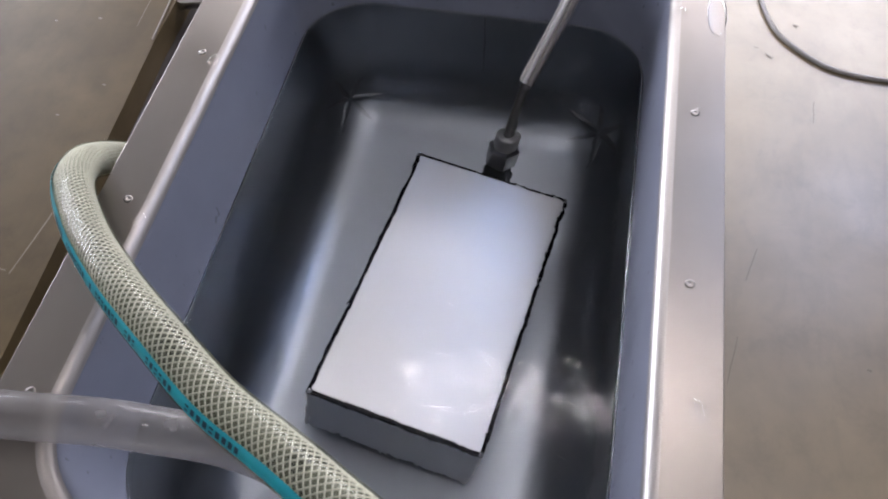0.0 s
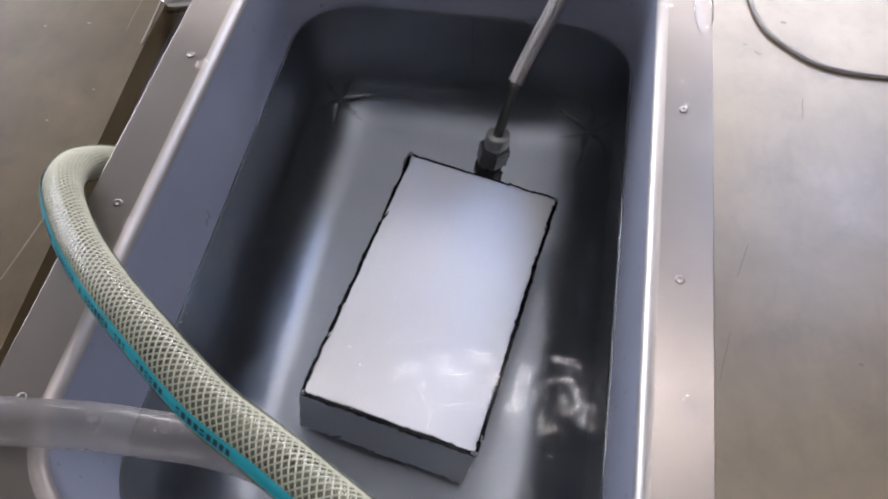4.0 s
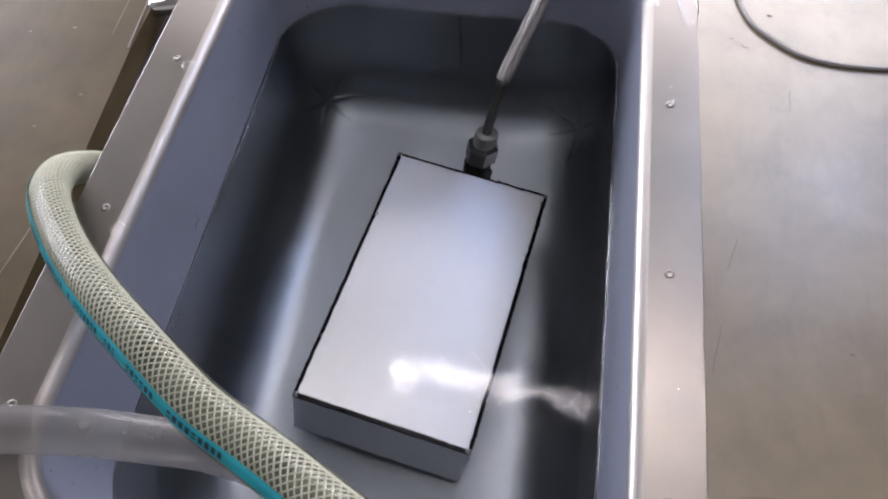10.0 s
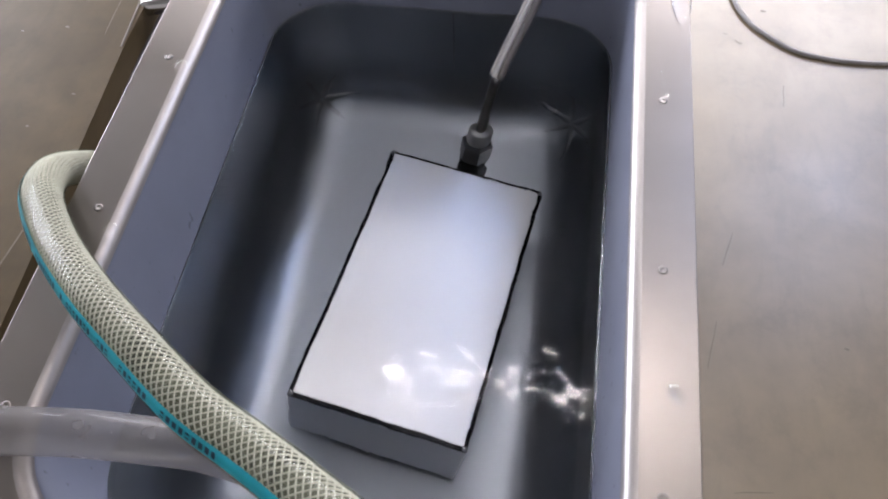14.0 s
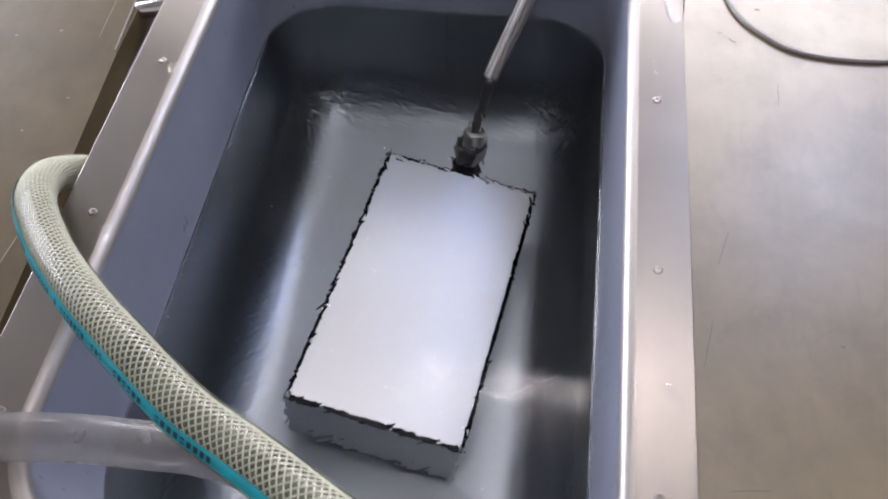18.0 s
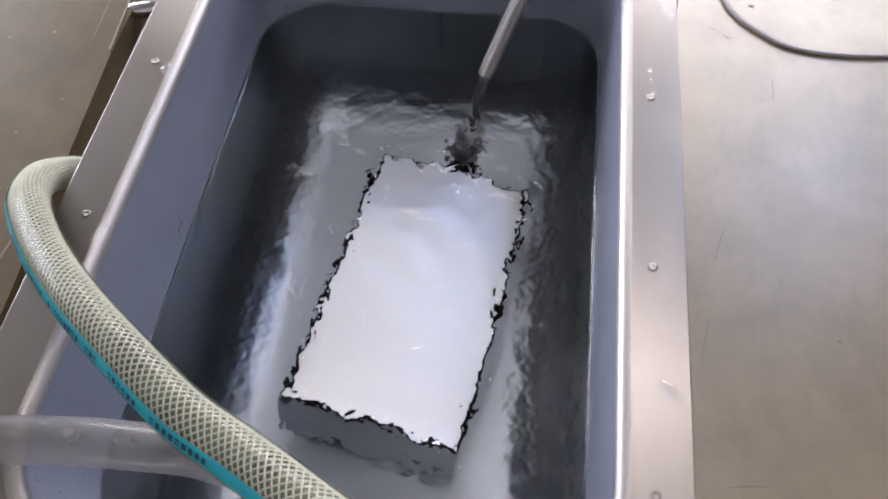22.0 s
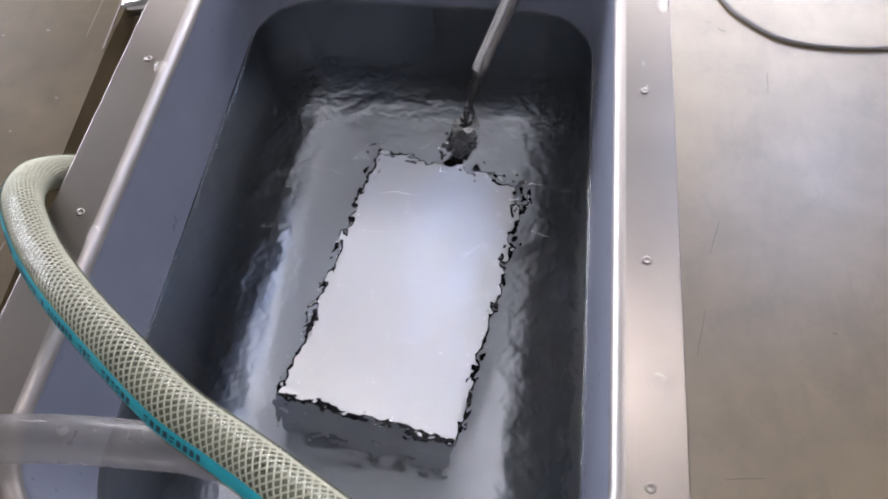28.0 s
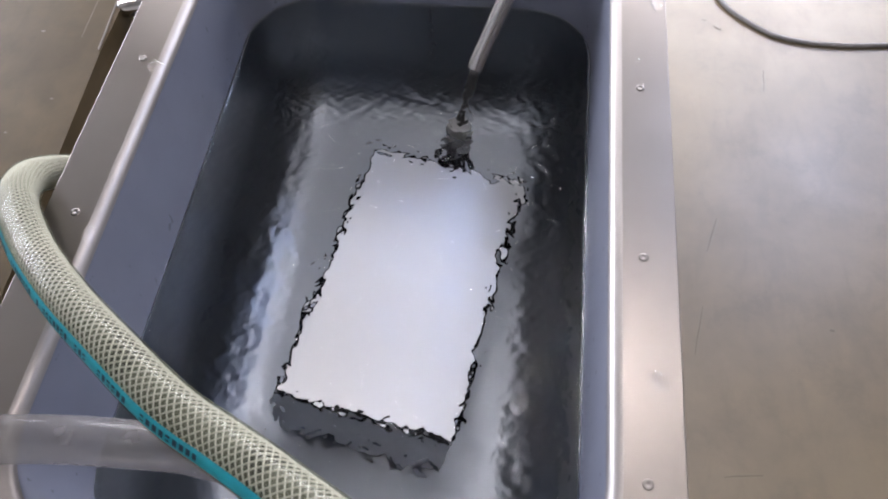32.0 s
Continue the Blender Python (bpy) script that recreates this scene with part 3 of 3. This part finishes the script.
def build_clear_tube():
    tube = new("clear_tube")
    path, length = smooth_path([(0.2668, 0.5130, -0.232), (0.2705, 0.5185, -0.200), (0.2765, 0.5285, -0.160), (0.2828, 0.5395, -0.122), (0.2915, 0.5535, -0.100), (0.3010, 0.5670, -0.080), (0.3175, 0.5850, -0.040), (0.336, 0.612, 0.012),
                                (0.357, 0.66, 0.050), (0.38, 0.74, 0.065), (0.40, 0.9, -0.02), (0.42, 1.0, -0.2), (0.43, 1.05, -0.44)], 180)
    fr = frames_along(path, Vector((1, 0, 0)))
    wet = next(i for i, f in enumerate(fr) if f[0].z > WATER)
    for name, r, mat in (("outer_wall", 0.0108, M_TUBE), ("inner_wall", 0.0086, M_TUBE)):
        part(name, tube_bm(fr[wet:], r, 24, caps=False), mat, tube).visible_shadow = False
    for name, r in (("wet_outer_wall", 0.0100), ("wet_inner_wall", 0.0068)):
        part(name, tube_bm(fr[:wet + 1], r, 24, caps=False), M_TUBE_WET, tube).visible_shadow = False
    # braided strand and white rod are laid in for the tube's bright reflected streaks
    bm = bmesh.new()
    rows = []
    for i, (p, tan, u, v) in enumerate(fr[wet:]):
        rows.append([bm.verts.new(p + (0.0030 + (0.0003 if (i + k) % 2 else 0.0)) * (math.cos(2 * math.pi * k / 14) * u + math.sin(2 * math.pi * k / 14) * v) - u * 0.0034) for k in range(14)])
    for r0, r1 in zip(rows, rows[1:]):
        for k in range(14):
            bm.faces.new((r0[k], r0[(k + 1) % 14], r1[(k + 1) % 14], r1[k]))
    part("lead", tube_bm([(p - u * 0.0078 + v * 0.002, t, u, v) for p, t, u, v in fr[wet:]], 0.0017, 8), M_STREAK, tube, "thin white rod standing for a bright streak on the tube")
    part("lead", tube_bm([(p + u * 0.0036 - v * 0.001, t, u, v) for p, t, u, v in fr[wet:]], 0.0042, 12), M_LEAD, tube, "pale grey-brown lead inside the tube")
    part("braided_screen", bm, M_SCREEN, tube, "bright braided metal strand that also gives the tube's white streak")
    # added dark rod: the submerged tube's lack of reflections, put in as colour
    part("wet_core", tube_bm(fr[:wet + 1], 0.0058, 16), M_WET_CORE, tube, "dark core standing for the tube's dull look under water")
    tagged(tube, "clear plastic tube carrying leads up out of the water", "tube")


def build_cable():
    path, _ = smooth_path([(0.66, 1.35, -0.446), (0.652, 1.20, -0.446), (0.664, 1.113, -0.446), (0.686, 1.057, -0.446), (0.719, 1.021, -0.446), (0.760, 0.990, -0.446), (0.806, 0.976, -0.446), (0.862, 0.972, -0.446), (0.925, 0.976, -0.446), (1.05, 0.998, -0.446), (1.3, 1.10, -0.446)], 90)
    ob = part("power_cable", tube_bm(frames_along(path, Vector((0, 0, 1))), 0.0039, 12), M_CABLE)
    tagged(ob, "dark grey round cable curving across the floor", "cable")


def build_rim_water():
    """Drops and small puddles left on the steel rim."""
    def drop(x, y, rx, ry, turn, h, label="clear water drop on the steel rim"):
        bm = bmesh.new()
        rows = []
        n = 22
        rnd = random.Random(int(x * 1e4 + y * 1e5))
        wob = [1 + 0.16 * math.sin(2 * 2 * math.pi * k / n + rnd.random()) + 0.07 * rnd.random() for k in range(n)]
        for f, z in ((1.0, 0.0001), (0.94, 0.35), (0.8, 0.7), (0.5, 0.95), (0.2, 1.0)):
            rows.append([(rx * f * wob[k] * math.cos(2 * math.pi * k / n), ry * f * wob[k] * math.sin(2 * math.pi * k / n), h * z) for k in range(n)])
        loft(bm, rows, True)
        ob = part("water_drop", bm, M_BEAD)
        ob.matrix_world = pose(x, y, 0.0002, 0, 0, turn)
        ob.visible_shadow = False
        tagged(ob, label, "water drop", "water drops on the rim")
    drop(0.4640, 0.552, 0.0085, 0.036, 4, 0.0014, "long flat puddle of water on the steel rim")
    drop(0.4565, 0.131, 0.0048, 0.0100, 46, 0.0038)
    for x, y, r in ((0.4440, 0.462, 0.0016), (0.4455, 0.448, 0.0022), (0.446, 0.434, 0.0016), (0.449, 0.420, 0.002), (0.430, 0.548, 0.005),
                    (-0.0105, 0.405, 0.0055), (-0.0070, 0.215, 0.0055), (-0.033, 0.165, 0.008)):
        drop(x, y, r, r * 1.25, 30, min(0.0010, r * 0.25))


def build_floor_details():
    # pale lip along the floor's edge, a steel pipe across the channel
    bm = bmesh.new()
    for a, b in (((-0.4275, 0.862), (-0.444, 1.10)),):
        d = Vector((b[0] - a[0], b[1] - a[1], 0)).normalized()
        n = Vector((-d.y, d.x, 0)) * 0.003
        lo = [Vector((*a, FLOOR + 0.0005)), Vector((*b, FLOOR + 0.0005)), Vector((*b, FLOOR + 0.0005)) + n, Vector((*a, FLOOR + 0.0005)) + n]
        lower = [bm.verts.new(p) for p in lo]
        upper = [bm.verts.new(p + Vector((0, 0, 0.002))) for p in lo]
        bm.faces.new(upper)
        for i in range(4):
            bm.faces.new((lower[i], lower[(i + 1) % 4], upper[(i + 1) % 4], upper[i]))
    tagged(part("edge_strip", bm, M_STRIP, smooth=False), "pale metal strip along the edge of the floor", "edge strip")
    bm = bmesh.new()
    lathe(bm, [(0.015, -0.045), (0.016, -0.043), (0.016, 0.10), (0.015, 0.102)], (-0.392, 0.995, FLOOR - 0.012), (1, 0.33, 0), 24)
    tagged(part("steel_pipe", bm, M_NUT), "shiny steel pipe lying across the floor channel", "pipe")
    # seams in the coating and dark marks
    floor, west = bpy.data.objects["floor"], bpy.data.objects["floor_west"]

    def mark(slab, name, pts, w, mat):
        bm = bmesh.new()
        rows = []
        for i, (x, y) in enumerate(pts):
            a, b = Vector(pts[max(0, i - 1)]), Vector(pts[min(len(pts) - 1, i + 1)])
            d = (b - a).normalized()
            wid = 0.75 * w * (0.35 + 0.65 * math.sin(math.pi * (i + 0.5) / len(pts)))
            rows.append([bm.verts.new((x - d.y * wid, y + d.x * wid, FLOOR + 0.0008)), bm.verts.new((x + d.y * wid, y - d.x * wid, FLOOR + 0.0008))])
        for a, b in zip(rows, rows[1:]):
            bm.faces.new((a[0], a[1], b[1], b[0]))
        sheet(name, bm, mat, slab)
    mark(west, "seam", [(-0.52, 0.36), (-0.49, 0.36), (-0.455, 0.357)], 0.0016, M_MARK)
    mark(west, "seam", [(-0.447, 0.352), (-0.436, 0.44), (-0.430, 0.50), (-0.424, 0.56)], 0.0018, M_MARK)
    mark(west, "seam", [(-0.478, 1.05), (-0.476, 0.985), (-0.474, 0.93), (-0.472, 0.89)], 0.0012, M_MARK)
    mark(floor, "scuff", [(0.739, 0.905), (0.737, 0.890), (0.737, 0.875), (0.735, 0.856)], 0.0011, M_MARK)
    mark(floor, "scuff", [(0.641, 0.592), (0.636, 0.575), (0.630, 0.555), (0.624, 0.533)], 0.0010, M_MARK)
    mark(floor, "scuff", [(0.612, 0.440), (0.608, 0.417), (0.602, 0.390), (0.598, 0.366)], 0.0009, M_MARK)
    mark(floor, "scuff", [(0.663, 1.008), (0.667, 1.002), (0.672, 0.999), (0.676, 1.001)], 0.0022, M_MARK)
    mark(floor, "scuff", [(0.643, 1.022), (0.648, 1.020), (0.652, 1.021)], 0.0018, M_MARK)
    mark(floor, "scuff", [(0.625, 0.203), (0.641, 0.206), (0.657, 0.208), (0.673, 0.210)], 0.0008, M_MARK)
    for x, y, r in ((0.784, 0.420, 0.0032), (0.717, 1.088, 0.0050), (-0.52, 0.66, 0.003), (-0.47, 0.74, 0.003), (-0.63, 0.88, 0.003), (-0.55, 0.90, 0.004)):
        mark(west if x < 0 else floor, "spot", [(x - r, y), (x - r * 0.4, y + r * 0.1), (x + r * 0.4, y - r * 0.1), (x + r, y)], r * 0.75, M_MARK)


def motions(water):
    def swung(px, py, degrees, away=0.0, course=0.0, rise=0.0):
        """The sheet turned a little about a spot that stirs least, carried a little way off and lifted by a hair."""
        a = radians(degrees)
        dx, dy = 0.21 - px, 0.316 - py
        x = px + dx * math.cos(a) - dy * math.sin(a) + away * math.cos(course)
        y = py + dx * math.sin(a) + dy * math.cos(a) + away * math.sin(course)
        return pose(x, y, WATER + rise, 0, 0, degrees)
    rows, rnd = [], random.Random(3)
    for k in range(44):
        t = 0.2 * k
        rows.append((t, swung(0.16, 0.62, 0.045 * math.sin(2.6 * t + 0.9) + 0.012 * rnd.uniform(-1, 1), 0.00022, 3.7 * t, 0.0007 + 0.00028 * math.sin(1.9 * t))))
    for k in range(30):
        t = 8.8 + 0.2 * k
        rows.append((t, swung(-0.02, 0.22, 0.065 * math.sin(3.1 * t + 0.4) + 0.02 * rnd.uniform(-1, 1), 0.00022, 4.1 * t, 0.00050 + 0.00022 * math.sin(2.3 * t))))
    rows += [(15.2, swung(0.0, 0.2, 0.04, rise=0.0004)), (16.4, swung(0.15, 0.3, 0.003, rise=0.00012)), (17.3, swung(0.15, 0.3, 0.004, rise=0.00012))]
    rows += [(17.6, swung(0.42, 0.25, 0.05, rise=0.0001)), (17.8, swung(0.42, 0.25, 0.16, rise=0.0001)), (18.0, swung(0.42, 0.25, 0.36, 0.0001, 1.0, 0.0001)),
             (18.2, swung(0.42, 0.25, 0.5, 0.0005, 1.1, 0.0001))]
    for k in range(34):
        t = 18.6 + 0.4 * k
        grown = min(1, (t - 18.0) / 1.4)
        rows.append((t, swung(0.42, 0.25, 1.2 * (1 - grown), 0.0135 * grown, 0.8 * (t - 17.4) + 0.5, 0.0004)))
    rows.append((32.2, pose(0.21, 0.329, WATER + 0.0004)))
    walk(water, rows)


build_room()
build_lamp(pose(0.47, 1.11, 2.2, 0, 0, -4), M_LAMP, "out-of-view white hanging lamp with one bare fluorescent tube")
# second lamp is an unseen addition that brightens the basin floor and near rim
build_lamp(pose(0.80, 0.0, 2.2, 0, 0, -4), M_LAMP, "out-of-view white hanging lamp with one bare fluorescent tube")
build_tank()
water = build_water()
build_box()
build_braided_hose()
build_milky_hose()
build_clear_tube()
build_cable()
build_rim_water()
build_floor_details()
motions(water)
